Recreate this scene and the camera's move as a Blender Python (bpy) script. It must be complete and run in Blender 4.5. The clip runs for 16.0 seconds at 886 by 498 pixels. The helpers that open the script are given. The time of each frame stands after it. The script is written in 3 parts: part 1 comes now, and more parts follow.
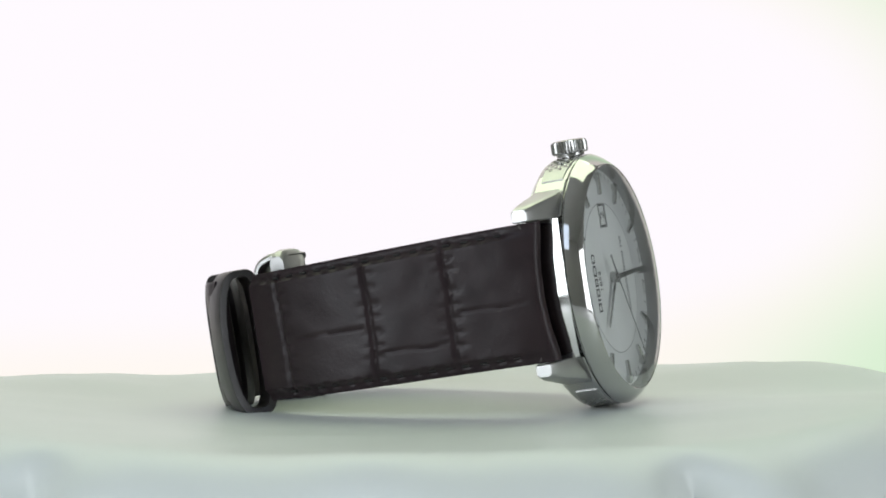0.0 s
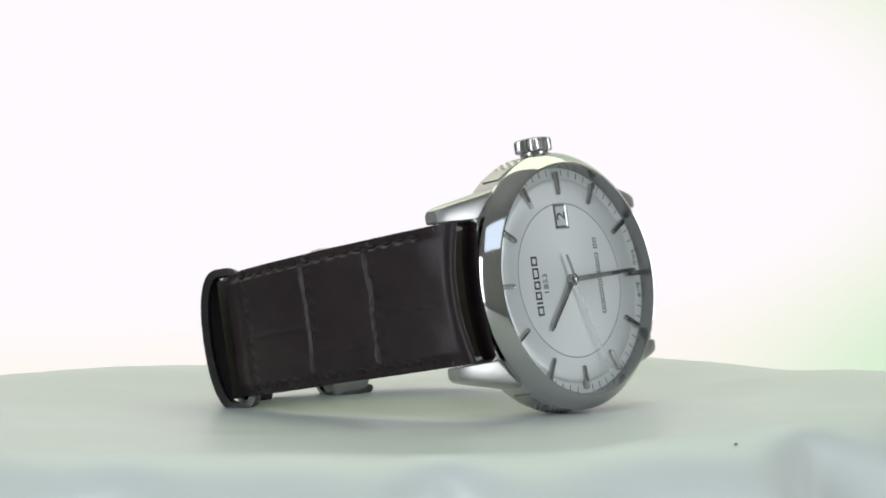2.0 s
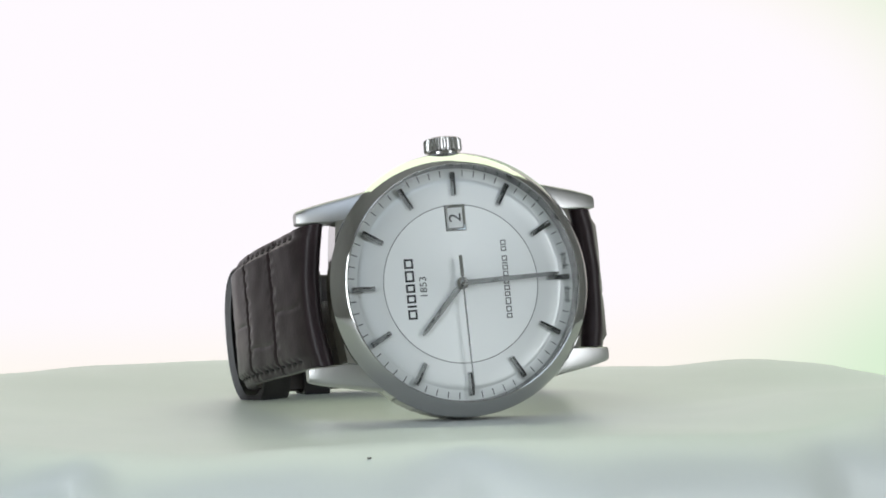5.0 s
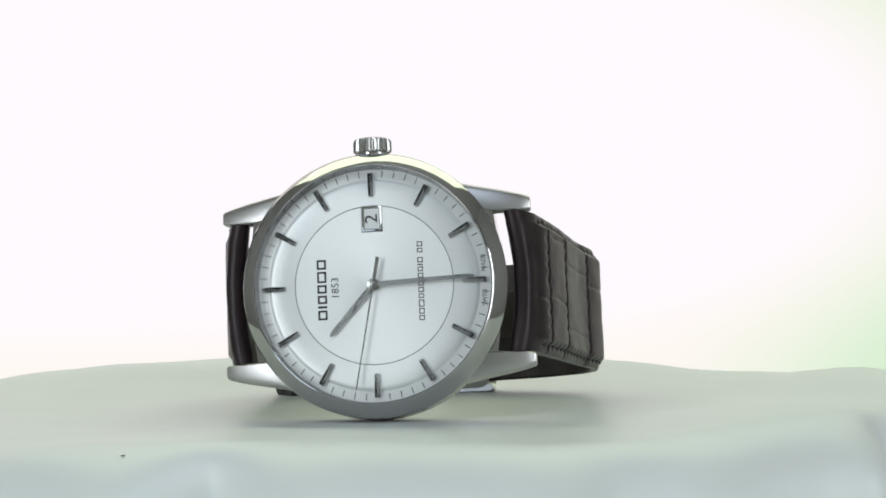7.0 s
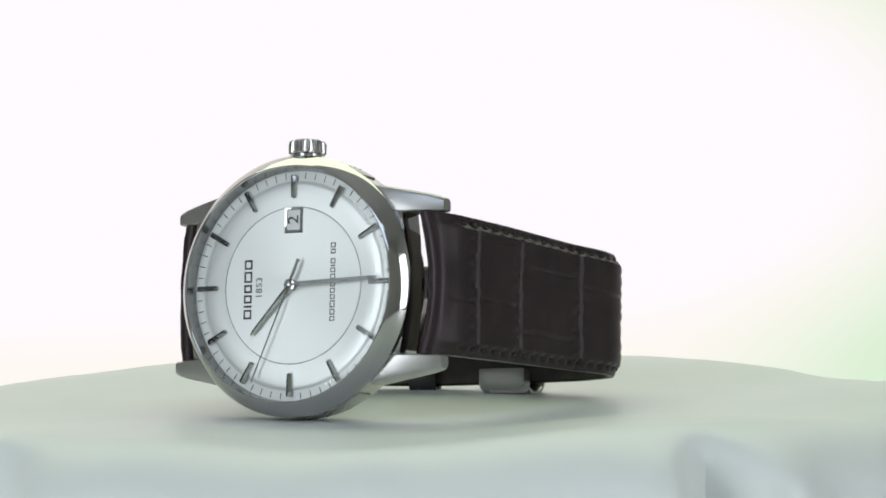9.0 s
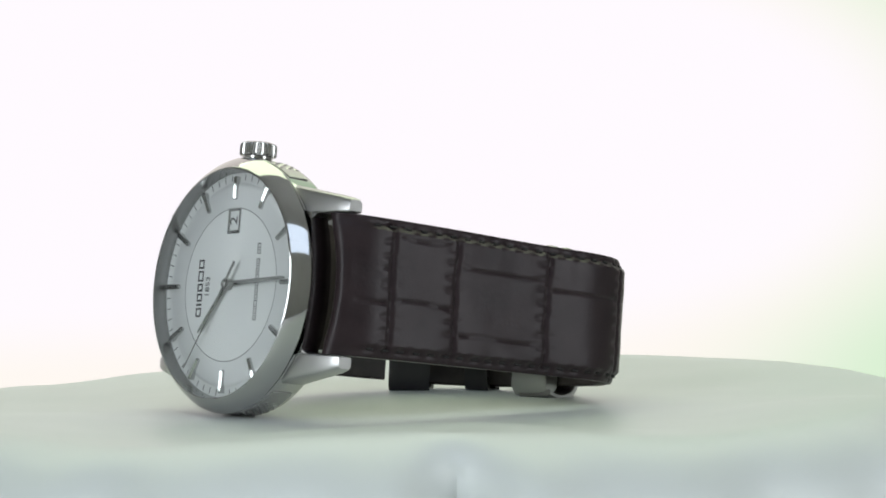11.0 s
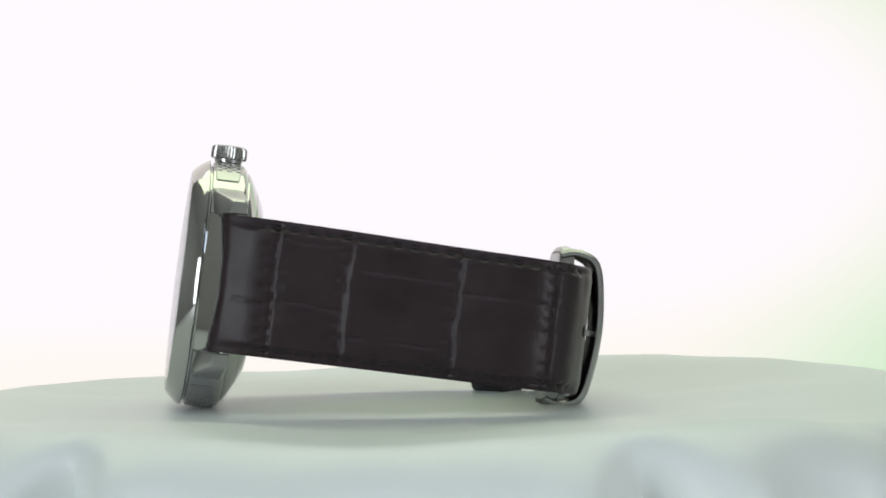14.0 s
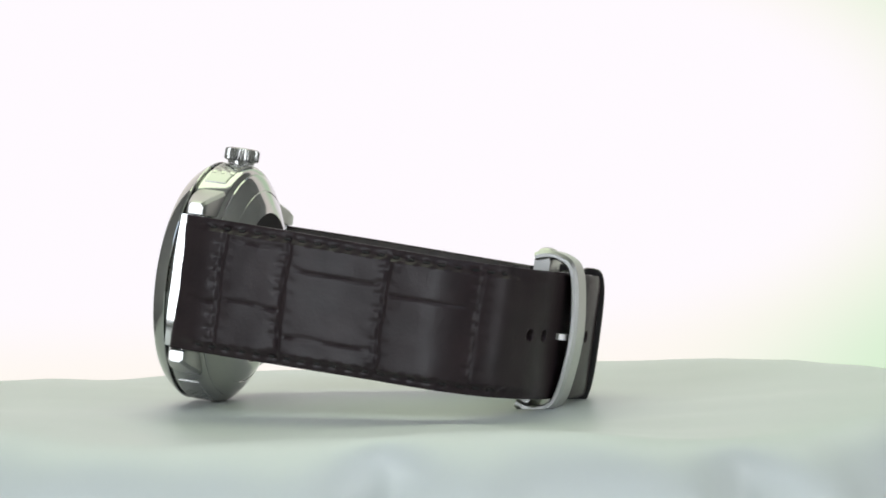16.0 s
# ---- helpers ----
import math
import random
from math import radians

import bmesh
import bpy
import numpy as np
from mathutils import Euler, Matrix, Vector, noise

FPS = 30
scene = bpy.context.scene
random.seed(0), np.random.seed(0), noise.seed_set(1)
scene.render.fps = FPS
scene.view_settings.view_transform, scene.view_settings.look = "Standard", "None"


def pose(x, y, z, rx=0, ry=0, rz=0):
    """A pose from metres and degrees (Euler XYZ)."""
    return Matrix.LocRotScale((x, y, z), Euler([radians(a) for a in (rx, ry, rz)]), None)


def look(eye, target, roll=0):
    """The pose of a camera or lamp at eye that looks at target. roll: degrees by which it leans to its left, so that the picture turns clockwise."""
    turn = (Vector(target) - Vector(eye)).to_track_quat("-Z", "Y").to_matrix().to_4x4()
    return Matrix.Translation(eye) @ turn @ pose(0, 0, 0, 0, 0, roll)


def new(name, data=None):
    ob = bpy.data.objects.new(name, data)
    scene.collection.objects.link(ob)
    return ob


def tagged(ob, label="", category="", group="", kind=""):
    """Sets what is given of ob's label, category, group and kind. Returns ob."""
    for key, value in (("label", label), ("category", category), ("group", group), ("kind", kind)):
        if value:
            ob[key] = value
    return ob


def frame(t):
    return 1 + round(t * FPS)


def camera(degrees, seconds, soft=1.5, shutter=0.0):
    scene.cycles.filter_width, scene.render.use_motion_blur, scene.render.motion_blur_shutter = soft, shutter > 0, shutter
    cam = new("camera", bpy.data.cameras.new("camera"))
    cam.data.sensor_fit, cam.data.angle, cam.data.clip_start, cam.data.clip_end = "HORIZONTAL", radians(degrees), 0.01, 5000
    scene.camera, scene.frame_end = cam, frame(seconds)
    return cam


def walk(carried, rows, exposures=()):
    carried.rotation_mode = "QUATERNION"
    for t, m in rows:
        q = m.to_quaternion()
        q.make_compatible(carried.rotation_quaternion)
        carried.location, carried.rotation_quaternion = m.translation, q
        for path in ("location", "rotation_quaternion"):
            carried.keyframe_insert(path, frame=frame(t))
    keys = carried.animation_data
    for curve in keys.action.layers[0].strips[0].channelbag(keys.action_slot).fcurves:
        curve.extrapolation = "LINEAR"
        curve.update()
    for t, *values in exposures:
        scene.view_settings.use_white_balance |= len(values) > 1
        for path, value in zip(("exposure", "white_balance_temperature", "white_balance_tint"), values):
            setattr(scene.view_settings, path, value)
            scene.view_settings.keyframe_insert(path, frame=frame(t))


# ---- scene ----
MM = 0.001
DROP = -16.6         # height of the cloth under the watch, mm

# ---- camera: stands still ----
cam = camera(21.332, 16.0, soft=1.8)
EYE = Vector((0, -0.400, (15.517 - DROP) * MM))
VIEW = (Matrix.Translation(EYE) @ Matrix.Rotation(radians(0.871), 4, "Z").inverted()
        @ Matrix.Rotation(radians(90 - 0.877), 4, "X") @ Matrix.Rotation(radians(0.812), 4, "Z").inverted())
walk(cam, [(0.0, VIEW), (16.0, VIEW)])

# ---- light ----
world = bpy.data.worlds.new("studio_air")
world.use_nodes = True
world.node_tree.nodes["Background"].inputs[0].default_value = (0.8, 0.82, 0.85, 1)
world.node_tree.nodes["Background"].inputs[1].default_value = 0.02
scene.world = world


def softbox(name, eye, target, width, height, watts, colour):
    data = bpy.data.lights.new(name, "AREA")
    data.shape, data.size, data.size_y, data.energy, data.color = "RECTANGLE", width, height, watts, colour
    ob = new(name, data)
    ob.matrix_world = look(eye, target)
    return ob


softbox("softbox_top", (0.0, 0.36, 0.66), (0, 0, 0), 0.95, 0.42, 2.7, (0.87, 1.0, 0.70))
softbox("softbox_left", (-0.55, -0.66, 0.15), (0, 0, 0.02), 0.32, 0.52, 3.1, (0.88, 0.945, 1.0))
softbox("softbox_right", (0.73, -0.49, 0.15), (0, 0, 0.02), 0.28, 0.56, 2.4, (0.91, 0.955, 1.0))
softbox("softbox_front", (0.0, -0.80, 0.75), (0, 0, 0.02), 0.80, 0.40, 1.9, (0.68, 0.81, 1.0))

# ---- materials ----


def material(name, colour, rough=0.5, metal=0.0, **more):
    m = bpy.data.materials.new(name)
    m.use_nodes = True
    b = m.node_tree.nodes["Principled BSDF"]
    b.inputs["Base Color"].default_value = (*colour, 1)
    b.inputs["Roughness"].default_value = rough
    b.inputs["Metallic"].default_value = metal
    for key, value in more.items():
        b.inputs[key.replace("_", " ")].default_value = value
    return m


def coords(m, stretch=(1, 1, 1), kind="Object"):
    t = m.node_tree
    c = t.nodes.new("ShaderNodeTexCoord")
    s = t.nodes.new("ShaderNodeMapping")
    s.inputs["Scale"].default_value = stretch
    t.links.new(c.outputs[kind], s.inputs["Vector"])
    return s.outputs["Vector"]


def noise_node(m, scale, detail=4, stretch=(1, 1, 1), rough=0.55):
    t = m.node_tree
    n = t.nodes.new("ShaderNodeTexNoise")
    n.inputs["Scale"].default_value, n.inputs["Detail"].default_value = scale, detail
    n.inputs["Roughness"].default_value = rough
    t.links.new(coords(m, stretch), n.inputs["Vector"])
    return n.outputs["Fac"]


def ramp(m, fac, stops):
    r = m.node_tree.nodes.new("ShaderNodeValToRGB")
    e = r.color_ramp.elements
    while len(e) < len(stops):
        e.new(0.5)
    for el, (at, col) in zip(e, stops):
        el.position, el.color = at, (*col, 1)
    m.node_tree.links.new(fac, r.inputs["Fac"])
    return r.outputs["Color"]


def spread(m, fac, low, high):
    r = m.node_tree.nodes.new("ShaderNodeMapRange")
    r.inputs["To Min"].default_value, r.inputs["To Max"].default_value = low, high
    m.node_tree.links.new(fac, r.inputs["Value"])
    return r.outputs["Result"]


def feed(m, socket, out):
    m.node_tree.links.new(out, m.node_tree.nodes["Principled BSDF"].inputs[socket])


def bump(m, fac, strength, distance):
    b = m.node_tree.nodes.new("ShaderNodeBump")
    b.inputs["Strength"].default_value, b.inputs["Distance"].default_value = strength, distance
    old = m.node_tree.nodes["Principled BSDF"].inputs["Normal"]
    if old.is_linked:
        m.node_tree.links.new(old.links[0].from_socket, b.inputs["Normal"])
    m.node_tree.links.new(fac, b.inputs["Height"])
    feed(m, "Normal", b.outputs["Normal"])


STEEL = material("polished_steel", (0.48, 0.475, 0.47), 0.10, 1.0)
feed(STEEL, "Roughness", spread(STEEL, noise_node(STEEL, 900, 3), 0.05, 0.10))
BRUSHED = material("brushed_steel", (0.45, 0.445, 0.44), 0.27, 1.0)
feed(BRUSHED, "Roughness", spread(BRUSHED, noise_node(BRUSHED, 500, 3, (6, 0.5, 6)), 0.30, 0.38))
CROWN_STEEL = material("crown_steel", (0.43, 0.425, 0.42), 0.16, 1.0)
feed(CROWN_STEEL, "Roughness", spread(CROWN_STEEL, noise_node(CROWN_STEEL, 1200, 3), 0.12, 0.24))
MARKER_STEEL = material("marker_steel", (0.52, 0.52, 0.515), 0.20, 1.0)
feed(MARKER_STEEL, "Roughness", spread(MARKER_STEEL, noise_node(MARKER_STEEL, 1500, 2), 0.07, 0.13))

DIAL = material("silvered_dial", (0.87, 0.88, 0.87), 0.46, 0.30, Anisotropic=0.5)
DIAL_RING = material("silvered_dial_ring", (0.81, 0.82, 0.815), 0.40, 0.40, Anisotropic=0.7)
for _m, _low, _high in ((DIAL, 0.465, 0.495), (DIAL_RING, 0.42, 0.45)):
    _t = _m.node_tree.nodes.new("ShaderNodeTangent")
    _t.direction_type, _t.axis = "RADIAL", "Z"
    _m.node_tree.links.new(_t.outputs["Tangent"], _m.node_tree.nodes["Principled BSDF"].inputs["Tangent"])
    feed(_m, "Roughness", spread(_m, noise_node(_m, 900, 2), _low, _high))
TRACK = material("minute_track", (0.76, 0.77, 0.76), 0.40, 0.15)
feed(TRACK, "Roughness", spread(TRACK, noise_node(TRACK, 2500, 2), 0.34, 0.46))
DARK_STEEL = material("dark_steel", (0.30, 0.30, 0.30), 0.25, 1.0)
feed(DARK_STEEL, "Roughness", spread(DARK_STEEL, noise_node(DARK_STEEL, 1500, 2), 0.20, 0.30))
LINE_GREY = material("ring_line_grey", (0.22, 0.22, 0.22), 0.6, Specular_IOR_Level=0.2)
INK = material("dark_grey_print", (0.045, 0.045, 0.047), 0.75, Specular_IOR_Level=0.1)
DATE_WHITE = material("date_disc_white", (0.72, 0.73, 0.72), 0.5)

LEATHER = material("brown_leather", (0.03, 0.022, 0.022), 0.4, Specular_IOR_Level=0.21)
feed(LEATHER, "Base Color", ramp(LEATHER, noise_node(LEATHER, 160, 4), [(0.25, (0.019, 0.0125, 0.0145)), (0.75, (0.029, 0.019, 0.021))]))
feed(LEATHER, "Roughness", spread(LEATHER, noise_node(LEATHER, 90, 3), 0.27, 0.45))
bump(LEATHER, noise_node(LEATHER, 1700, 3), 0.25, 0.00012)
bump(LEATHER, noise_node(LEATHER, 330, 3), 0.18, 0.0002)
LINING = material("grey_brown_lining", (0.10, 0.085, 0.078), 0.7)
feed(LINING, "Base Color", ramp(LINING, noise_node(LINING, 300, 4), [(0.3, (0.05, 0.042, 0.04)), (0.8, (0.085, 0.072, 0.066))]))
bump(LINING, noise_node(LINING, 1500, 3), 0.3, 0.0001)
KEEPER = material("dark_keeper_leather", (0.022, 0.019, 0.02), 0.38)
feed(KEEPER, "Roughness", spread(KEEPER, noise_node(KEEPER, 400, 3), 0.30, 0.46))
bump(KEEPER, noise_node(KEEPER, 1500, 3), 0.2, 0.0001)
THREAD = material("dark_thread", (0.006, 0.005, 0.005), 0.7)
bump(THREAD, noise_node(THREAD, 4000, 2), 0.4, 0.0001)

CRYSTAL = bpy.data.materials.new("sapphire_crystal")
CRYSTAL.use_nodes = True
_n = CRYSTAL.node_tree.nodes
_n.remove(_n["Principled BSDF"])
_clear, _gloss, _mix, _fr = (_n.new("ShaderNodeBsdfTransparent"), _n.new("ShaderNodeBsdfGlossy"),
                             _n.new("ShaderNodeMixShader"), _n.new("ShaderNodeFresnel"))
_clear.inputs[0].default_value = (0.95, 0.965, 0.955, 1)
_gloss.inputs["Roughness"].default_value = 0.015
_fr.inputs["IOR"].default_value = 1.77
# both faces of the pane reflect: 2 F / (1 + F)
_two, _one, _div = (_n.new("ShaderNodeMath") for _ in range(3))
_two.operation, _one.operation, _div.operation = "MULTIPLY", "ADD", "DIVIDE"
_two.inputs[1].default_value, _one.inputs[1].default_value = 2.0, 1.0
for a, b in ((_fr.outputs[0], _two.inputs[0]), (_fr.outputs[0], _one.inputs[0]), (_two.outputs[0], _div.inputs[0]), (_one.outputs[0], _div.inputs[1])):
    CRYSTAL.node_tree.links.new(a, b)
# less the coating's share
_less = _n.new("ShaderNodeMath")
_less.operation, _less.use_clamp = "SUBTRACT", True
_less.inputs[1].default_value = 0.13
CRYSTAL.node_tree.links.new(_div.outputs[0], _less.inputs[0])
_gain = _n.new("ShaderNodeMath")
_gain.operation, _gain.use_clamp = "MULTIPLY", True
_gain.inputs[1].default_value = 1 / 0.87
CRYSTAL.node_tree.links.new(_less.outputs[0], _gain.inputs[0])
for a, b in ((_gain.outputs[0], _mix.inputs[0]), (_clear.outputs[0], _mix.inputs[1]), (_gloss.outputs[0], _mix.inputs[2]),
             (_mix.outputs[0], _n["Material Output"].inputs["Surface"])):
    CRYSTAL.node_tree.links.new(a, b)

CLOTH = material("white_satin", (0.74, 0.765, 0.75), 0.5, Specular_IOR_Level=0.5)
feed(CLOTH, "Base Color", ramp(CLOTH, noise_node(CLOTH, 14, 4), [(0.3, (0.63, 0.665, 0.645)), (0.7, (0.68, 0.715, 0.695))]))
feed(CLOTH, "Roughness", spread(CLOTH, noise_node(CLOTH, 60, 4), 0.34, 0.48))
bump(CLOTH, noise_node(CLOTH, 2400, 2), 0.10, 0.0001)
SPECK = material("dark_fluff", (0.12, 0.11, 0.10), 0.9)

WALL = material("studio_wall_paint", (0.55, 0.55, 0.54), 0.8)
feed(WALL, "Base Color", ramp(WALL, noise_node(WALL, 3, 5), [(0.3, (0.72, 0.72, 0.70)), (0.7, (0.79, 0.79, 0.77))]))
FLOOR = material("studio_floor", (0.22, 0.21, 0.20), 0.6)
feed(FLOOR, "Base Color", ramp(FLOOR, noise_node(FLOOR, 6, 5), [(0.3, (0.17, 0.165, 0.16)), (0.7, (0.26, 0.25, 0.24))]))
TABLE = material("white_laminate", (0.70, 0.70, 0.69), 0.45)
feed(TABLE, "Roughness", spread(TABLE, noise_node(TABLE, 20, 4), 0.38, 0.55))
PLASTIC = material("turntable_plastic", (0.6, 0.6, 0.6), 0.4)
feed(PLASTIC, "Roughness", spread(PLASTIC, noise_node(PLASTIC, 60, 3), 0.33, 0.5))

# backdrop, its backlight painted as emission: white, paling to warm low at one end and to green at the other
GLOW = bpy.data.materials.new("painted_glow_backdrop")
GLOW.use_nodes = True
_n = GLOW.node_tree.nodes
_n.remove(_n["Principled BSDF"])
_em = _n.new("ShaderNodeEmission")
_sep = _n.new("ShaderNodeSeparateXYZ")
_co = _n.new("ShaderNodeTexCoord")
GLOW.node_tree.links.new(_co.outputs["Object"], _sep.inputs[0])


def glow_mix(fac, a, b):
    x = _n.new("ShaderNodeMix")
    x.data_type = "RGBA"
    GLOW.node_tree.links.new(fac, x.inputs["Factor"])
    for s, v in ((x.inputs["A"], a), (x.inputs["B"], b)):
        if isinstance(v, tuple):
            s.default_value = (*v, 1)
        else:
            GLOW.node_tree.links.new(v, s)
    return x.outputs["Result"]


def glow_math(kind, a, b=0.0):
    x = _n.new("ShaderNodeMath")
    x.operation = kind
    for socket, v in zip(x.inputs, (a, b)):
        if isinstance(v, float):
            socket.default_value = v
        else:
            GLOW.node_tree.links.new(v, socket)
    return x.outputs[0]


def glow_step(value, start, end):
    r = _n.new("ShaderNodeMapRange")
    r.interpolation_type = "SMOOTHSTEP"
    r.inputs["From Min"].default_value, r.inputs["From Max"].default_value = start, end
    GLOW.node_tree.links.new(value, r.inputs["Value"])
    return r.outputs["Result"]


# the hot middle of the backlight, painted into the colour as an oval open to one side
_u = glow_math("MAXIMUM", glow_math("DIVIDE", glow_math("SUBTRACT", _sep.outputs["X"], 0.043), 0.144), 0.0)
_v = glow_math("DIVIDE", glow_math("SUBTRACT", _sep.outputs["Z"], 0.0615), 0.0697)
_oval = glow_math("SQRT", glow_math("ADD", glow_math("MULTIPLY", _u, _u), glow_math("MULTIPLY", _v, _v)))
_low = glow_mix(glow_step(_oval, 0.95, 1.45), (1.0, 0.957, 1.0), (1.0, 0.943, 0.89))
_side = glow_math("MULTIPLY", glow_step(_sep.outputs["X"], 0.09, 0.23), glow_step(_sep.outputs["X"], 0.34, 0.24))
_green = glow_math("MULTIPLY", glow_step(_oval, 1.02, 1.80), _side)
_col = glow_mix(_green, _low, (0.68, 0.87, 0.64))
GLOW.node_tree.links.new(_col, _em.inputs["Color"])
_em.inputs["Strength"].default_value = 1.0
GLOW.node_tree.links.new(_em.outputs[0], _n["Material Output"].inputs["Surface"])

# ---- mesh helpers ----


def mesh_of(name, bm, mat, smooth=True):
    bmesh.ops.recalc_face_normals(bm, faces=bm.faces)
    me = bpy.data.meshes.new(name)
    bm.to_mesh(me)
    bm.free()
    me.materials.append(mat)
    if smooth:
        me.polygons.foreach_set("use_smooth", [True] * len(me.polygons))
        me.set_sharp_from_angle(angle=radians(35))
    return me


def part(name, data, mat, parent, label="", at=None):
    me = mesh_of(name, data, mat) if isinstance(data, bmesh.types.BMesh) else data
    ob = new(name, me)
    ob.parent = parent
    if at is not None:
        ob.matrix_basis = at
    return tagged(ob, label)


def lathe(profile, steps=128, closed=False):
    """Turns rows of (radius, height) in mm about the z axis."""
    bm = bmesh.new()
    rings = []
    for r, z in profile:
        if r < 1e-6:
            rings.append([bm.verts.new((0, 0, z * MM))])
        else:
            rings.append([bm.verts.new((r * MM * math.cos(2 * math.pi * k / steps), r * MM * math.sin(2 * math.pi * k / steps), z * MM))
                          for k in range(steps)])
    pairs = list(zip(rings, rings[1:])) + ([(rings[-1], rings[0])] if closed else [])
    for a, b in pairs:
        for k in range(steps):
            j = (k + 1) % steps
            if len(a) == 1 and len(b) == 1:
                continue
            if len(a) == 1:
                bm.faces.new((a[0], b[k], b[j]))
            elif len(b) == 1:
                bm.faces.new((a[k], b[0], a[j]))
            else:
                bm.faces.new((a[k], b[k], b[j], a[j]))
    return bm


def box(size, bevel=0.0, segments=2, centre=(0, 0, 0)):
    """A box with bevelled edges; mm."""
    bm = bmesh.new()
    bmesh.ops.create_cube(bm, size=1)
    for v in bm.verts:
        v.co = Vector([(v.co[i] * size[i] + centre[i]) * MM for i in range(3)])
    if bevel:
        bmesh.ops.bevel(bm, geom=list(bm.edges), offset=bevel * MM, segments=segments, affect="EDGES", profile=0.6)
    return bm


def loft(sections):
    """Skins rows of closed loops of points in mm, with caps."""
    bm = bmesh.new()
    rows = [[bm.verts.new(Vector(q) * MM) for q in s] for s in sections]
    n = len(rows[0])
    for a, b in zip(rows, rows[1:]):
        for k in range(n):
            bm.faces.new((a[k], a[(k + 1) % n], b[(k + 1) % n], b[k]))
    bm.faces.new(rows[0][::-1])
    bm.faces.new(rows[-1])
    return bm


def spline(points, step):
    """A smooth line through 2D points, cut at even steps."""
    p = [np.array(q, float) for q in points]
    p = [2 * p[0] - p[1]] + p + [2 * p[-1] - p[-2]]
    fine = []
    for a, b, c, d in zip(p, p[1:], p[2:], p[3:]):
        for t in np.linspace(0, 1, 40, endpoint=False):
            fine.append(0.5 * (2 * b + (c - a) * t + (2 * a - 5 * b + 4 * c - d) * t * t + (3 * b - a - 3 * c + d) * t ** 3))
    fine = np.array(fine + [p[-2]])
    run = np.concatenate([[0], np.cumsum(np.linalg.norm(np.diff(fine, axis=0), axis=1))])
    s = np.linspace(0, run[-1], max(2, int(run[-1] / step) + 1))
    return s, np.stack([np.interp(s, run, fine[:, 0]), np.interp(s, run, fine[:, 1])], 1)


def lettering(text, size):
    """Flat raised letters from the built-in font, centred; size in mm."""
    cu = bpy.data.curves.new("letters", "FONT")
    cu.body, cu.size, cu.align_x, cu.align_y, cu.extrude = text, size * MM, "CENTER", "CENTER", 0.01 * MM
    cu.resolution_u = 3
    ob = new("letters", cu)
    me = bpy.data.meshes.new_from_object(ob.evaluated_get(bpy.context.evaluated_depsgraph_get()))
    bpy.data.objects.remove(ob)
    bpy.data.curves.remove(cu)
    me.materials.clear()
    me.materials.append(INK)
    return me


# ---- the studio round the turntable ----


def slab(name, size, centre, mat, label, category):
    bm = box([s / MM for s in size], 0, 1, [q / MM for q in centre])
    ob = new(name, mesh_of(name, bm, mat, False))
    return tagged(ob, label, category, kind="structure")


FLOOR_Z = -0.85
slab("floor", (2.9, 2.9, 0.1), (0, 0, FLOOR_Z - 0.05), FLOOR, "dark grey studio floor", "floor")
slab("ceiling", (2.9, 2.9, 0.1), (0, 0, 1.25), WALL, "plain pale studio ceiling", "ceiling")
slab("wall_north", (2.9, 0.1, 2.05), (0, 1.40, 0.175), WALL, "plain pale studio wall", "wall")
slab("wall_south", (2.9, 0.1, 2.05), (0, -1.40, 0.175), WALL, "plain pale studio wall", "wall")
slab("wall_east", (0.1, 2.7, 2.05), (1.40, 0, 0.175), WALL, "plain pale studio wall", "wall")
slab("wall_west", (0.1, 2.7, 2.05), (-1.40, 0, 0.175), WALL, "plain pale studio wall", "wall")


def build_backdrop():
    """A thin sheet bent round the back of the table."""
    bm = bmesh.new()
    rows = []
    for back in (0.0, 0.004):
        row = []
        for k in range(49):
            a = radians(-40 + 77 * k / 48)
            r = 0.62 + back
            x, y = r * math.sin(a), r * math.cos(a) + 0.02
            row.append((bm.verts.new((x, y, -0.145)), bm.verts.new((x, y, 0.62))))
        rows.append(row)
    for row, flip in zip(rows, (False, True)):
        for a, b in zip(row, row[1:]):
            bm.faces.new((a[0], b[0], b[1], a[1]))
    for a, b in zip(rows[0], rows[1]):
        if a is rows[0][0] or a is rows[0][-1]:
            bm.faces.new((a[0], a[1], b[1], b[0]))
    for i in (0, 1):
        for (a, b), (c, d) in zip(zip(rows[0], rows[0][1:]), zip(rows[1], rows[1][1:])):
            bm.faces.new((a[i], b[i], d[i], c[i]))
    # no lamp behind the sheet: its own emission gives the backlight
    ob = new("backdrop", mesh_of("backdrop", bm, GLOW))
    return tagged(ob, "white studio backdrop, its backlight glow and green end painted as emission", "backdrop", kind="structure")


build_backdrop()


def build_table():
    table = tagged(new("studio_table"), "white laminate table under the turntable", "table")
    table.location = (0, 0, FLOOR_Z)
    top_z = (-0.149 - FLOOR_Z) / MM
    part("tabletop", box((1500, 1500, 30), 3, 2, (0, 0, top_z - 15)), TABLE, table)
    leg = None
    for x in (-700, 700):
        for y in (-700, 700):
            if leg is None:
                leg = mesh_of("leg", box((45, 45, top_z - 30), 3, 2, (0, 0, (top_z - 30) / 2)), TABLE)
            part("leg", leg, TABLE, table, at=Matrix.Translation((x * MM, y * MM, 0)))
    return table


build_table()


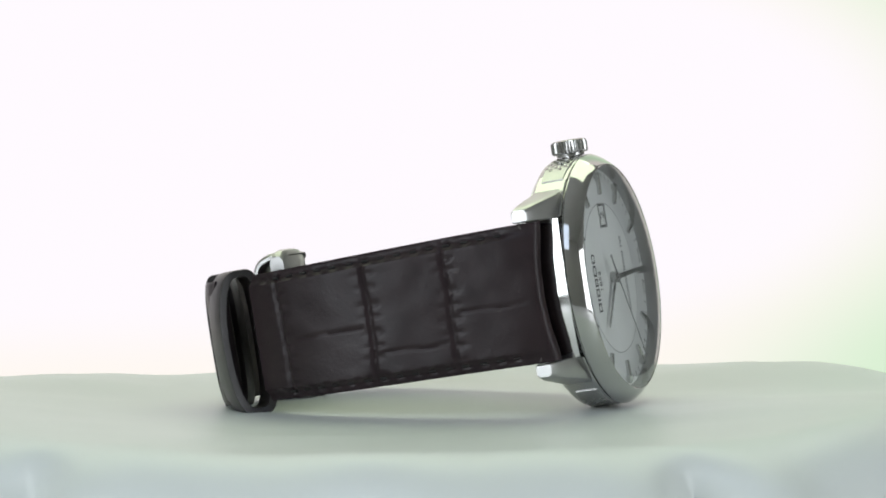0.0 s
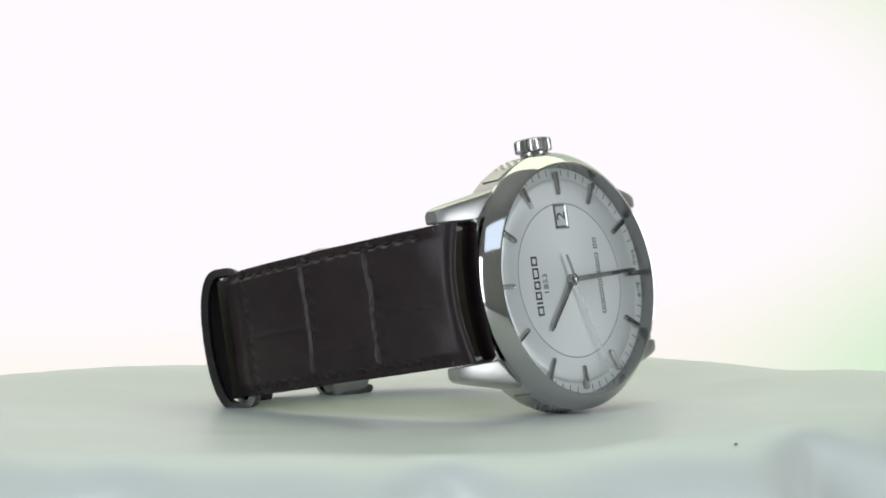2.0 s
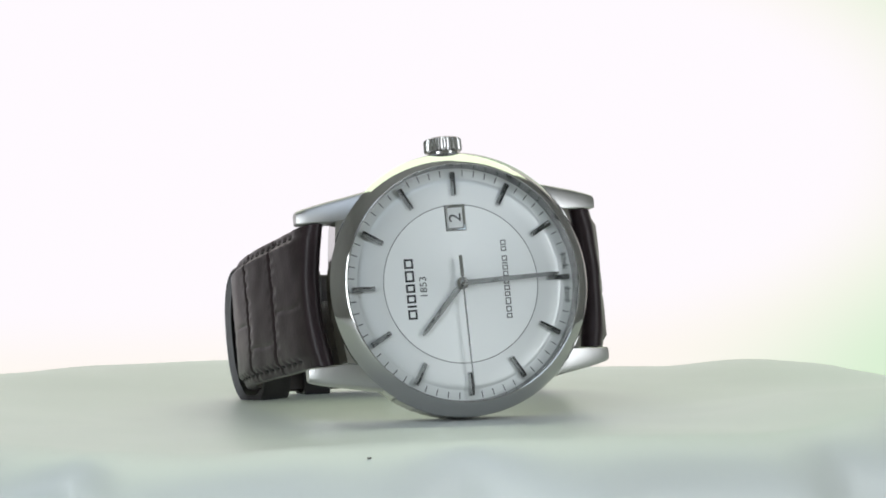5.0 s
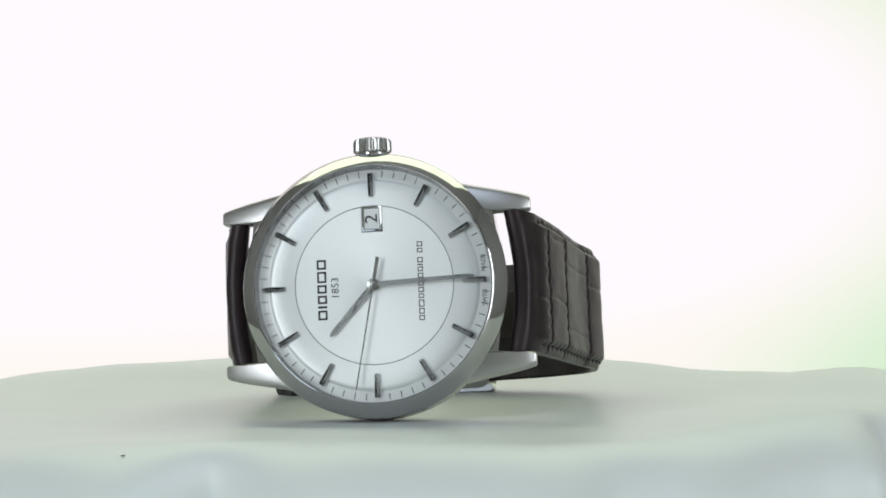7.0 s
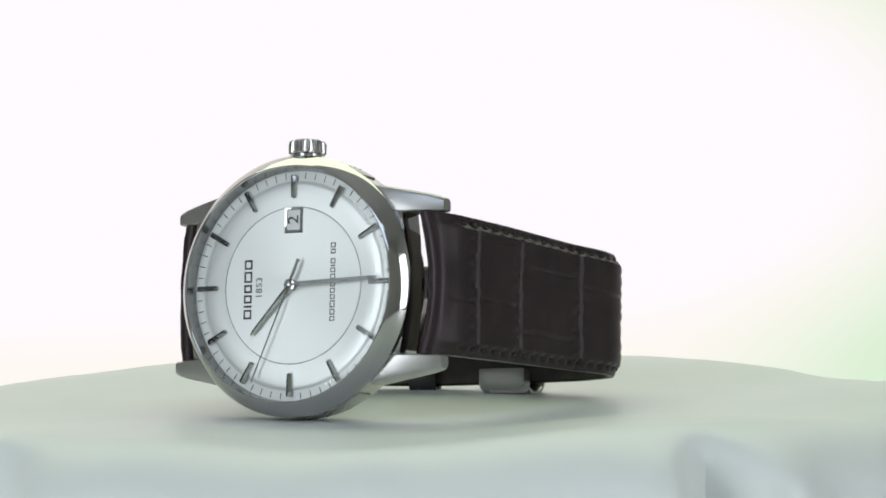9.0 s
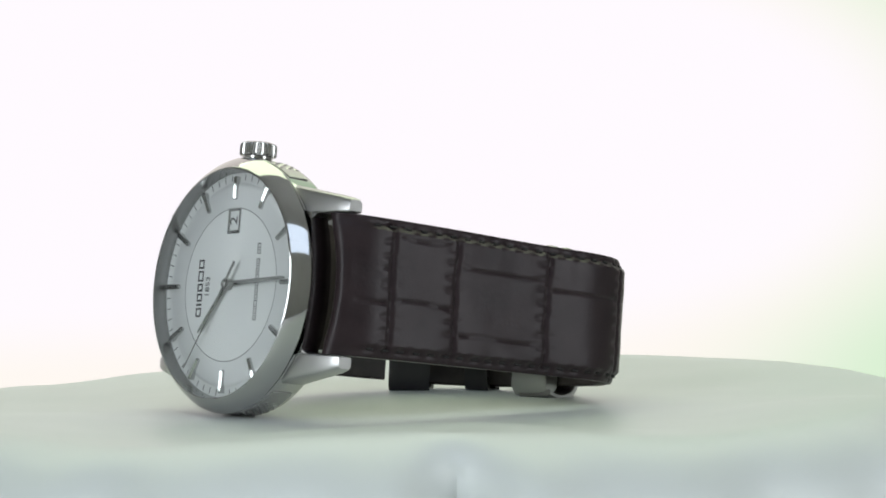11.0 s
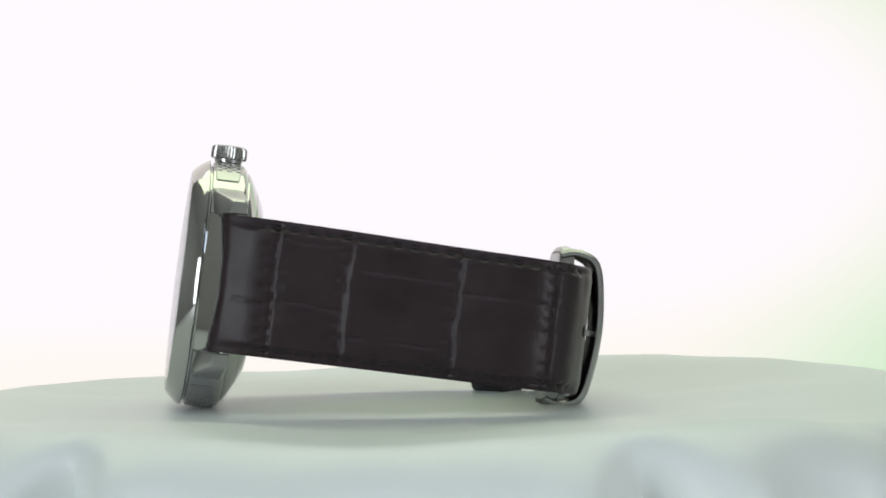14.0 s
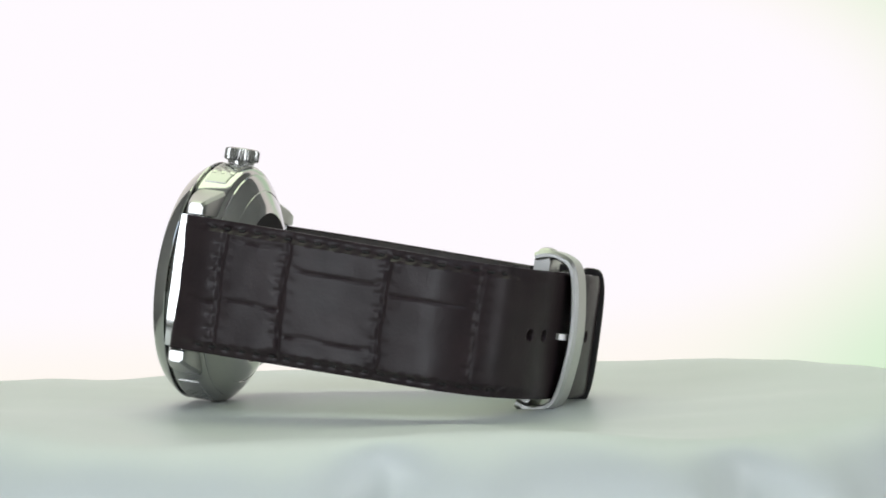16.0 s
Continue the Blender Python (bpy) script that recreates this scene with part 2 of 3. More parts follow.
def build_turntable():
    base = tagged(new("turntable"), "round display turntable hidden under satin cloth", "turntable")
    base.location = (0, 0, -0.149)
    part("turntable_base", lathe([(0, 0), (85, 0), (88, 4), (88, 120), (84, 124), (0, 124)], 64), PLASTIC, base)
    part("turntable_plate", lathe([(0, 125), (84, 125), (86, 127), (86, 136), (84, 138), (0, 138)], 64), PLASTIC, base)
    return base


build_turntable()

# ---- the cloth over the turntable ----
FLAT = 88.0          # radius at which the cloth begins to fall, mm
RIM_WAVES = ((0, 1.70, 0.0), (1, 0.47, 0.41), (2, -0.64, -0.57), (3, 0.35, -0.23), (4, 0.05, -0.05), (5, 0.27, 0.19), (6, 0.56, 0.25), (7, 0.26, -0.13))
# tucks in the hanging cloth, each with a flare on both sides: bearing, flare in mm, half width in degrees
TUCKS = ((355, 7.5, 5.5), (306, 6.5, 4.5), (243, 6.0, 6.5), (209, 6.0, 5.0), (26, 5.0, 5.5), (277, 2.5, 5.0), (152, 5.0, 4.5), (332, 1.5, 6.0),
         (182, 2.0, 6.0), (56, 4.0, 5.0), (88, 5.0, 6.0), (121, 4.0, 5.0))


def smooth(a, b, x):
    x = min(1.0, max(0.0, (x - a) / (b - a)))
    return x * x * (3 - 2 * x)


def cloth_point(run, turn):
    """A point of the cloth, mm: run is the way along the cloth from its middle, turn the bearing."""
    rim = sum(a * math.cos(k * turn) + b * math.sin(k * turn) for k, a, b in RIM_WAVES)
    deg = math.degrees(turn) % 360
    fold = 4.0 + 2.2 * noise.noise((1.3 * math.cos(turn), 1.3 * math.sin(turn), 5.0))
    for at, flare, width in TUCKS:
        d = abs((deg - at + 180) % 360 - 180) / width
        fold += flare * (0.35 * math.exp(-((d - 1.35) / 0.7) ** 2) - 0.95 * max(0.0, 1 - math.sqrt(d * d + 0.02)) ** 1.25)
    fold = max(fold, -1.5)
    bend = 5.5 + 0.5 * fold
    arc = bend * math.pi / 2
    flat = FLAT - 0.25 * fold
    if run <= flat:
        r, z = run, 0.0
    elif run <= flat + arc:
        q = (run - flat) / bend
        r, z = flat + bend * math.sin(q), bend * (math.cos(q) - 1)
    else:
        r, z = flat + bend, -bend - (run - flat - arc)
    r += 0.9 * fold * smooth(flat, flat + 16, run)
    # little pleats where the cloth begins to fall
    pleat = 1 - 2 * abs(noise.noise((4.2 * math.cos(turn), 4.2 * math.sin(turn), run * 0.02)))
    r += 0.35 * pleat * smooth(FLAT - 2, FLAT + 14, run)
    x, y = r * math.cos(turn), r * math.sin(turn)
    z += rim * smooth(42, 82, run)
    still = smooth(40, 62, run)
    z += still * (0.45 * noise.noise((x * 0.05, y * 0.05, 3.1)) + 0.30 * (0.4 - abs(noise.noise((x * 0.035 + 4, y * 0.035, 6.3)))))
    # shallow creases pressed by the weight
    z += 0.22 * noise.noise((x * 0.075 + 9, y * 0.022, 1.0)) * smooth(34, 50, run) * (1 - smooth(62, 78, run))
    # fine drapery in the falling part
    z += 0.4 * noise.noise((2.2 * math.cos(turn) * 3, 2.2 * math.sin(turn) * 3, run * 0.02)) * smooth(80, 96, run)
    return x * MM, y * MM, z * MM


def build_cloth():
    bm = bmesh.new()
    turns, runs = 420, [0] + [3 + k * 3.2 for k in range(14)] + [46 + k * 1.5 for k in range(56)] + [131 + 4 * k for k in range(23)]
    rows = []
    for run in runs:
        if run == 0:
            rows.append([bm.verts.new(cloth_point(0, 0))])
        else:
            rows.append([bm.verts.new(cloth_point(run, 2 * math.pi * k / turns)) for k in range(turns)])
    for a, b in zip(rows, rows[1:]):
        for k in range(turns):
            j = (k + 1) % turns
            if len(a) == 1:
                bm.faces.new((a[0], b[k], b[j]))
            else:
                bm.faces.new((a[k], b[k], b[j], a[j]))
    me = mesh_of("satin_cloth", bm, CLOTH)
    for p in me.polygons:
        p.use_smooth = True
    ob = new("satin_cloth", me)
    return tagged(ob, "white satin cloth draped in soft folds over a turntable", "cloth")


CLOTH_OB = build_cloth()
SPECK_OB = part("fluff", box((0.6, 0.35, 0.15), 0.06, 1), SPECK, CLOTH_OB, "dark speck of fluff",
                Matrix.Translation(Vector(cloth_point(math.hypot(-52.9, -74.8), math.atan2(-74.8, -52.9))) + Vector((0, 0, 0.0001))))


# ---- the watch: x to 3 o'clock, y to 12 o'clock, z out of the dial; mm from the middle of the dial ----
BASE = Vector((-20.9, 0.6, -4.0)) * MM      # where the case stands on the cloth
WATCH = tagged(new("wrist_watch"), "steel wrist watch with silvered dial and brown leather strap", "watch")
SHIFT = Matrix.Translation(-BASE)


LOW = Matrix.Translation((0, 0, -0.5 * MM))     # the dial lies below the tops of its markers


def wpart(name, data, mat, label="", at=None):
    return part(name, data, mat, WATCH, label, SHIFT if at is None else SHIFT @ at)


def flank_point(r, angle, z):
    return r * MM * math.cos(angle), r * MM * math.sin(angle), z * MM


def build_case():
    bm = lathe([(18.7, -1.25), (19.85, -1.25), (19.9, -1.55), (20.3, -1.6), (20.42, -1.75), (20.42, -6.5), (20.3, -6.9), (19.9, -7.3), (19.2, -7.6), (17.0, -7.6)], 320)
    for v in bm.verts:      # flat walls between the lugs
        if abs(v.co.x) < 11.05 * MM and abs(v.co.y) > 14 * MM and math.hypot(v.co.x, v.co.y) > 20.0 * MM:
            v.co.y = math.copysign(19.6 * MM - 7.0 * v.co.x ** 2, v.co.y)
    case = wpart("case", bm, STEEL, "polished steel case with engraved flanks")
    # brushed plates on the flanks beside 3 and 9 o'clock
    for side in (0, 180):
        bm = bmesh.new()
        rows = []
        for k in range(33):
            u = -1 + k / 16
            a = radians(side + 34 * u)
            dip = 1.1 * u * u       # the plate narrows towards the lugs
            rows.append([bm.verts.new(flank_point(r, a, z)) for r, z in ((20.3, -1.75 - 0.3 * dip), (20.58, -1.95 - 0.3 * dip), (20.58, -6.35 + dip * 0.5), (20.3, -6.55 + dip * 0.5))])
        for a, b in zip(rows, rows[1:]):
            for k in range(3):
                bm.faces.new((a[k], b[k], b[k + 1], a[k + 1]))
        bm.faces.new(rows[0])
        bm.faces.new(rows[-1][::-1])
        plate = part("flank", bm, BRUSHED, case, "brushed steel flank plate")
        # small squares standing out in a chequer
        bm = bmesh.new()
        for i in range(22):
            for j in range(5):
                if (i + j) % 2:
                    continue
                a0 = radians(side - 25.3 + 2.3 * i)
                a1, z0 = a0 + radians(2.2), -2.22 - 0.80 * j
                z1 = z0 - 0.76
                low = [bm.verts.new(flank_point(20.57, a, z)) for a, z in ((a0, z0), (a1, z0), (a1, z1), (a0, z1))]
                m = radians(0.25)
                top = [bm.verts.new(flank_point(20.65, a, z)) for a, z in ((a0 + m, z0 - 0.1), (a1 - m, z0 - 0.1), (a1 - m, z1 + 0.1), (a0 + m, z1 + 0.1))]
                bm.faces.new(top)
                for k in range(4):
                    bm.faces.new((low[k], low[(k + 1) % 4], top[(k + 1) % 4], top[k]))
        part("engraving", bm, STEEL, plate, "chequered engraving")
    wpart("bezel", lathe([(18.4, -0.9), (18.4, 1.45), (18.44, 1.56), (18.55, 1.61), (18.68, 1.55), (18.82, 1.42), (19.1, 1.17), (19.43, 0.83), (19.77, 0.43), (20.07, 0.03),
                          (20.33, -0.36), (20.54, -0.72), (20.66, -0.98), (20.62, -1.12), (20.5, -1.2), (18.7, -1.22)], 192), STEEL, "rounded polished steel bezel")
    wpart("case_back", lathe([(19.3, -7.5), (19.25, -7.8), (18.9, -8.15), (18.0, -8.7), (17.0, -9.25), (16.75, -9.38), (16.7, -9.32), (16.55, -9.42), (16.5, -9.52), (15.6, -9.98),
                                     (14.6, -10.45), (13.8, -10.75), (13.0, -10.9), (12.9, -10.85), (0, -10.95)], 160), STEEL, "polished steel case back")
    for side in (-1, 1):
        for end in (-1, 1):
            sections = []
            for y, x0, x1, z0, z1 in ((9.0, 10.9, 16.4, -6.9, -1.45), (13.0, 10.95, 15.6, -7.0, -1.6), (17.0, 11.0, 14.8, -7.1, -2.2),
                                      (20.3, 11.05, 14.2, -7.2, -3.1), (22.6, 11.1, 13.7, -7.3, -3.9), (24.0, 11.15, 13.3, -7.25, -4.5), (24.3, 11.3, 13.1, -7.1, -4.7)):
                c = min(0.9, 0.3 * (x1 - x0))
                loop = [(x0 + 0.15, z0), (x0, z0 + 0.15), (x0, z1 - 0.2), (x0 + 0.2, z1), (x1 - c, z1), (x1 - c * 0.3, z1 - c * 0.35), (x1, z1 - c),
                        (x1, z0 + 0.5), (x1 - 0.5, z0)]
                sections.append([(side * x, end * y, z) for x, z in loop])
            wpart("lug", loft(sections), BRUSHED, "brushed steel lug with polished edge")


def build_crown():
    bm = bmesh.new()
    n = 112
    rows = []
    for x, r, cut in ((20.7, 2.3, 0), (21.15, 2.35, 0), (21.2, 2.75, 0), (21.45, 3.0, 0.30), (22.95, 3.0, 0.30), (23.25, 2.85, 0), (23.45, 2.45, 0)):
        row = []
        for k in range(n):
            a = 2 * math.pi * k / n
            q = r - cut * (1 if k % 4 == 0 else 0.35 if k % 4 in (1, 3) else 0)
            row.append(bm.verts.new((x * MM, q * MM * math.cos(a), (q * math.sin(a) - 4.15) * MM)))
        rows.append(row)
    for a, b in zip(rows, rows[1:]):
        for k in range(n):
            bm.faces.new((a[k], b[k], b[(k + 1) % n], a[(k + 1) % n]))
    bm.faces.new(rows[-1])
    bm.faces.new(rows[0][::-1])
    crown = wpart("crown", bm, CROWN_STEEL, "fluted steel crown")
    stem = lathe([(1.5, 19.9), (1.5, 20.8)], 24)
    part("stem", stem, CROWN_STEEL, crown, at=Matrix.Translation((0, 0, -4.15 * MM)) @ Matrix.Rotation(radians(90), 4, "Y"))


def build_dial():
    dial = wpart("dial", lathe([(0, 0), (4, 0), (8, 0), (12.28, 0), (12.31, -0.05)], 180),
                 DIAL, "silvered sunray dial with a fine ring", LOW)
    part("ring_line", lathe([(12.27, -0.02), (12.45, -0.02)], 180), LINE_GREY, dial, "fine grey ring line")
    part("dial_ring", lathe([(12.41, -0.05), (12.44, 0), (14, 0), (15.7, 0), (16.2, -0.10), (16.5, -0.26)], 180), DIAL_RING, dial, "silvered outer ring of the dial")
    track = wpart("minute_track", lathe([(16.45, -0.24), (16.6, -0.27), (18.15, -0.27)], 180), TRACK, "pale minute track", LOW)
    wpart("inner_ring", lathe([(18.1, -0.85), (18.16, -0.3), (18.28, 0.6), (18.39, 1.45)], 180), DARK_STEEL, "grey steel inner ring")
    tick = mesh_of("minute_mark", box((0.13, 1.0, 0.03)), INK, False)
    for k in range(60):
        if k % 5:
            part("minute_mark", tick, INK, track, at=Matrix.Rotation(radians(-6 * k), 4, "Z") @ Matrix.Translation((0, 17.4 * MM, -0.255 * MM)))
    # hour batons
    sec = []
    for y, w, h in ((13.75, 0.26, 0.45), (13.9, 0.36, 0.62), (17.2, 0.42, 0.72), (17.45, 0.40, 0.62)):
        sec.append([(-w, y, -0.3), (w, y, -0.3), (w, y, h - 0.22), (0, y, h), (-w, y, h - 0.22)])
    baton = mesh_of("hour_marker", loft(sec), MARKER_STEEL)
    for k in range(12):
        part("hour_marker", baton, MARKER_STEEL, dial, at=Matrix.Rotation(radians(-30 * k), 4, "Z"))
    # date window
    frame_bm = bmesh.new()
    loops = []
    for grow, z in ((0.05, 0.0), (-0.10, 0.17), (-0.24, 0.12), (-0.50, -0.02)):
        hx, hy = 2.02 + grow, 1.62 + grow
        loops.append([frame_bm.verts.new(((10.33 + sx * hx) * MM, sy * hy * MM, z * MM)) for sx, sy in ((-1, -1), (1, -1), (1, 1), (-1, 1))])
    for a, b in zip(loops, loops[1:]):
        for k in range(4):
            frame_bm.faces.new((a[k], a[(k + 1) % 4], b[(k + 1) % 4], b[k]))
    window = part("date_window", frame_bm, MARKER_STEEL, dial, "steel-framed date window")
    part("date_disc", box((3.1, 2.3, 0.02), 0, 1, (10.33, 0, 0.025)), DATE_WHITE, window, "white date disc")
    part("numeral", lettering("2", 2.8), INK, window, "printed date 2", Matrix.Translation((10.33 * MM, 0, 0.05 * MM)) @ Matrix.Scale(1.1, 4, (1, 0, 0)))
    # maker's name and line of print as plain hollow blocks of their size
    def block(width, height, stroke):
        bm = bmesh.new()
        loops = []
        for w, h, z in ((width, height, 0), (width, height, 0.012), (width - 2 * stroke, height - 2 * stroke, 0.012), (width - 2 * stroke, height - 2 * stroke, 0)):
            loops.append([bm.verts.new((sx * w / 2 * MM, sy * h / 2 * MM, z * MM)) for sx, sy in ((-1, -1), (1, -1), (1, 1), (-1, 1))])
        for p, q in zip(loops, loops[1:]):
            for k in range(4):
                bm.faces.new((p[k], p[(k + 1) % 4], q[(k + 1) % 4], q[k]))
        return mesh_of("print_block", bm, INK, False)

    def print_row(widths, height, stroke, gap, x, y):
        made = {}
        x -= (sum(abs(w) for w in widths) + gap * (len(widths) - 1)) / 2
        for w in widths:
            if w > 0:
                if w not in made:
                    made[w] = block(w, height, stroke) if w > 2.5 * stroke else mesh_of("print_block", box((w, height, 0.012), 0, 1, (0, 0, 0.006)), INK, False)
                part("print_block", made[w], INK, dial, at=Matrix.Translation(((x + w / 2) * MM, y * MM, 0.006 * MM)))
            x += abs(w) + gap

    print_row((1.5, 0.34, 1.3, 1.3, 1.75, 1.5), 1.45, 0.30, 0.34, -0.4, 8.15)
    print_row((0.75, 0.9, 1.1, 0.72, 0.78, 0.98, 0.8, 0.74, 0.2, 0.82, -0.3, 0.72, 0.8), 0.86, 0.15, 0.22, 0.3, -7.3)
    part("year", lettering("1853", 1.6), INK, dial, "printed year 1853", Matrix.Translation((-0.2 * MM, 6.05 * MM, 0.02 * MM)) @ Matrix.Scale(1.08, 4, (1, 0, 0)))
    for word, x in (("SWISS", -2.75), ("MADE", 2.65)):
        part("origin_print", lettering(word, 1.0), INK, track, "small print " + word.lower(), Matrix.Translation((x * MM, -17.1 * MM, -0.24 * MM)))


def hand(name, length, tail, width, z, turn, label, mat=MARKER_STEEL, tip=0.35):
    """A slender hand with a ridge; turn in degrees clockwise from 12."""
    sec = []
    for y, w in ((-tail, width * 0.8), (0, width), (length * 0.93, width * 0.72), (length, width * tip)):
        sec.append([(-w / 2, y, 0), (w / 2, y, 0), (w / 2, y, 0.06), (0, y, 0.06 + 0.24 * w), (-w / 2, y, 0.06)])
    ob = wpart(name, loft(sec), mat, label)
    ob.matrix_basis = SHIFT @ pose(0, 0, z * MM, rz=-turn)
    return ob


def build_pointers():
    hand("hour_hand", 10.4, 0, 0.95, 0.10, 312.3, "steel hour hand")
    hand("minute_hand", 15.7, 0, 0.85, 0.35, 177.8, "steel minute hand")
    ob = hand("second_hand", 16.5, 4.2, 0.28, 0.60, 240, "thin steel second hand", DARK_STEEL, tip=0.6)
    part("counterweight", loft([[(-0.28, y, 0), (0.28, y, 0), (0.28, y, 0.1), (-0.28, y, 0.1)] for y in (-4.3, -1.0)]), MARKER_STEEL, ob)
    wpart("hand_hub", lathe([(0, 1.0), (0.35, 1.0), (0.5, 0.9), (0.55, 0.55), (0.95, 0.5), (0.95, -0.5)], 32), CROWN_STEEL, "steel hub that carries the pointers")
    return ob


def build_crystal():
    ob = wpart("crystal", lathe([(0, 2.1), (6, 2.07), (12, 1.95), (16, 1.8), (18.0, 1.68), (18.42, 1.55)], 128), CRYSTAL, "clear domed sapphire crystal")
    ob.visible_shadow = False
    return ob


def leather_band(name, points, length_cuts, width, thick, grooves, creases, label, holes=()):
    """A padded, embossed strap along points (y, z) of its outer face. width and thick: functions of the way along it, mm."""
    s, line = spline(points, 0.30)
    tangent = np.gradient(line, axis=0)
    tangent /= np.linalg.norm(tangent, axis=1)[:, None]
    normal = np.stack([tangent[:, 1], -tangent[:, 0]], 1)
    middle = line.mean(axis=0)
    if np.mean(np.sum((line - middle) * normal, axis=1)) < 0:
        normal = -normal
    total, across = s[-1], 64
    bm = bmesh.new()
    rows = []
    for i, run in enumerate(s):
        w, th = width(run, total), thick(run, total)
        off = -0.5 * smooth(5, 60, run)
        row = []
        for k in range(across + 1):
            u = -1 + 2 * k / across
            h = 0.0
            flatter = smooth(total * 0.52, total * 0.62, run) if holes else 0.0
            pad = (1 - flatter)
            h -= ((0.75 * pad + 0.2) * smooth(0.80, 0.93, abs(u)) + 0.30 * smooth(0.95, 1.0, abs(u))) * (0.15 + 0.85 * smooth(5, 11, run))
            wob = 0.35 * noise.noise((u * 2.2, run * 0.05, 7.0))
            for g in grooves:
                d = run - g - wob - 0.15 * noise.noise((u * 7, g, 2.0))
                h -= 0.34 * math.exp(-(d / 0.40) ** 2) * (1 - 0.5 * smooth(0.86, 0.98, abs(u)))
                if abs(d) < 4:
                    rib = max(0.0, math.sin(u * 30 + 3 * noise.noise((u * 3, g, 5.0))))
                    h -= 0.23 * rib * math.exp(-((abs(d) - 1.0) / 0.85) ** 2) * (1 if d < 0 else 0.4)
            for a, b, at in creases:
                if a < run < b:
                    v = (u - at - 0.05 * noise.noise((run * 0.15, at * 5, 1.0))) * w
                    h -= 0.19 * math.exp(-(v / 0.24) ** 2) * smooth(a, a + 1, run) * (1 - smooth(b - 1, b, run))
            h += 0.10 * noise.noise((u * 3, run * 0.22, 4.0)) * pad
            if length_cuts[0] - 1 < run < length_cuts[1]:      # a pit round each stitch
                k = (run - length_cuts[0]) / 2.75
                d = math.hypot((k - round(k)) * 2.75 / 0.90, (abs(u) - 0.88) * w / 0.45)
                h += 0.03 * math.exp(-(d - 1.5) ** 2 / 0.2) - 0.30 * math.exp(-d * d)
            for at, size in holes:
                d = math.hypot(run - at, u * w)
                if d < size:
                    h -= 1.7 * (1 - smooth(size * 0.6, size, d))
            q = line[i] + normal[i] * h
            cup = 1.3 * u * u * (1 - smooth(3, 10, run))      # the end is cut to the round of the case
            row.append(bm.verts.new((u * w * MM + off * MM, (q[0] - math.copysign(cup, q[0])) * MM, (q[1] + 0.8 * cup) * MM)))
        inner = line[i] - normal[i] * th
        edge = line[i] - normal[i] * (th - 0.3)
        row.append(bm.verts.new(((w + off) * MM, edge[0] * MM, edge[1] * MM)))
        for u in (0.97, 0.5, 0.0, -0.5, -0.97):
            row.append(bm.verts.new(((u * w + off) * MM, inner[0] * MM, inner[1] * MM)))
        row.append(bm.verts.new(((off - w) * MM, edge[0] * MM, edge[1] * MM)))
        rows.append(row)
    n = len(rows[0])
    for a, b in zip(rows, rows[1:]):
        for k in range(n):
            bm.faces.new((a[k], a[(k + 1) % n], b[(k + 1) % n], b[k]))
    bm.faces.new(rows[0][::-1])
    bm.faces.new(rows[-1])
    me = mesh_of(name, bm, LEATHER)
    me.materials.append(LINING)
    lining = set(range(across + 2, n - 2))
    for f in me.polygons:
        if f.index < (len(rows) - 1) * n and (f.index % n) in lining:
            f.material_index = 1
    band = wpart(name, me, LEATHER, label)
    # stitches along both edges, sunk in small pits
    stitch = mesh_of("stitch", box((0.42, 1.2, 0.40), 0.13, 1), THREAD, False)
    first, last = length_cuts
    count = int((last - first) / 2.75)
    for k in range(count):
        run = first + k * 2.75
        i = int(np.searchsorted(s, run))
        for side in (-1, 1):
            w = width(run, total)
            flatter = smooth(total * 0.52, total * 0.62, run) if holes else 0.0
            sunk = (0.75 * (1 - flatter) + 0.2) * smooth(0.80, 0.93, 0.88)
            q = line[i] - normal[i] * (sunk + 0.16)
            y_axis = Vector((0, tangent[i][0], tangent[i][1]))
            z_axis = Vector((0, normal[i][0], normal[i][1]))
            m = Matrix((Vector((1, 0, 0)), y_axis, z_axis)).transposed().to_4x4()
            m.translation = Vector((side * 0.88 * w - 0.5 * smooth(5, 60, run), q[0], q[1])) * MM
            part("stitch", stitch, THREAD, band, at=m)
    return band


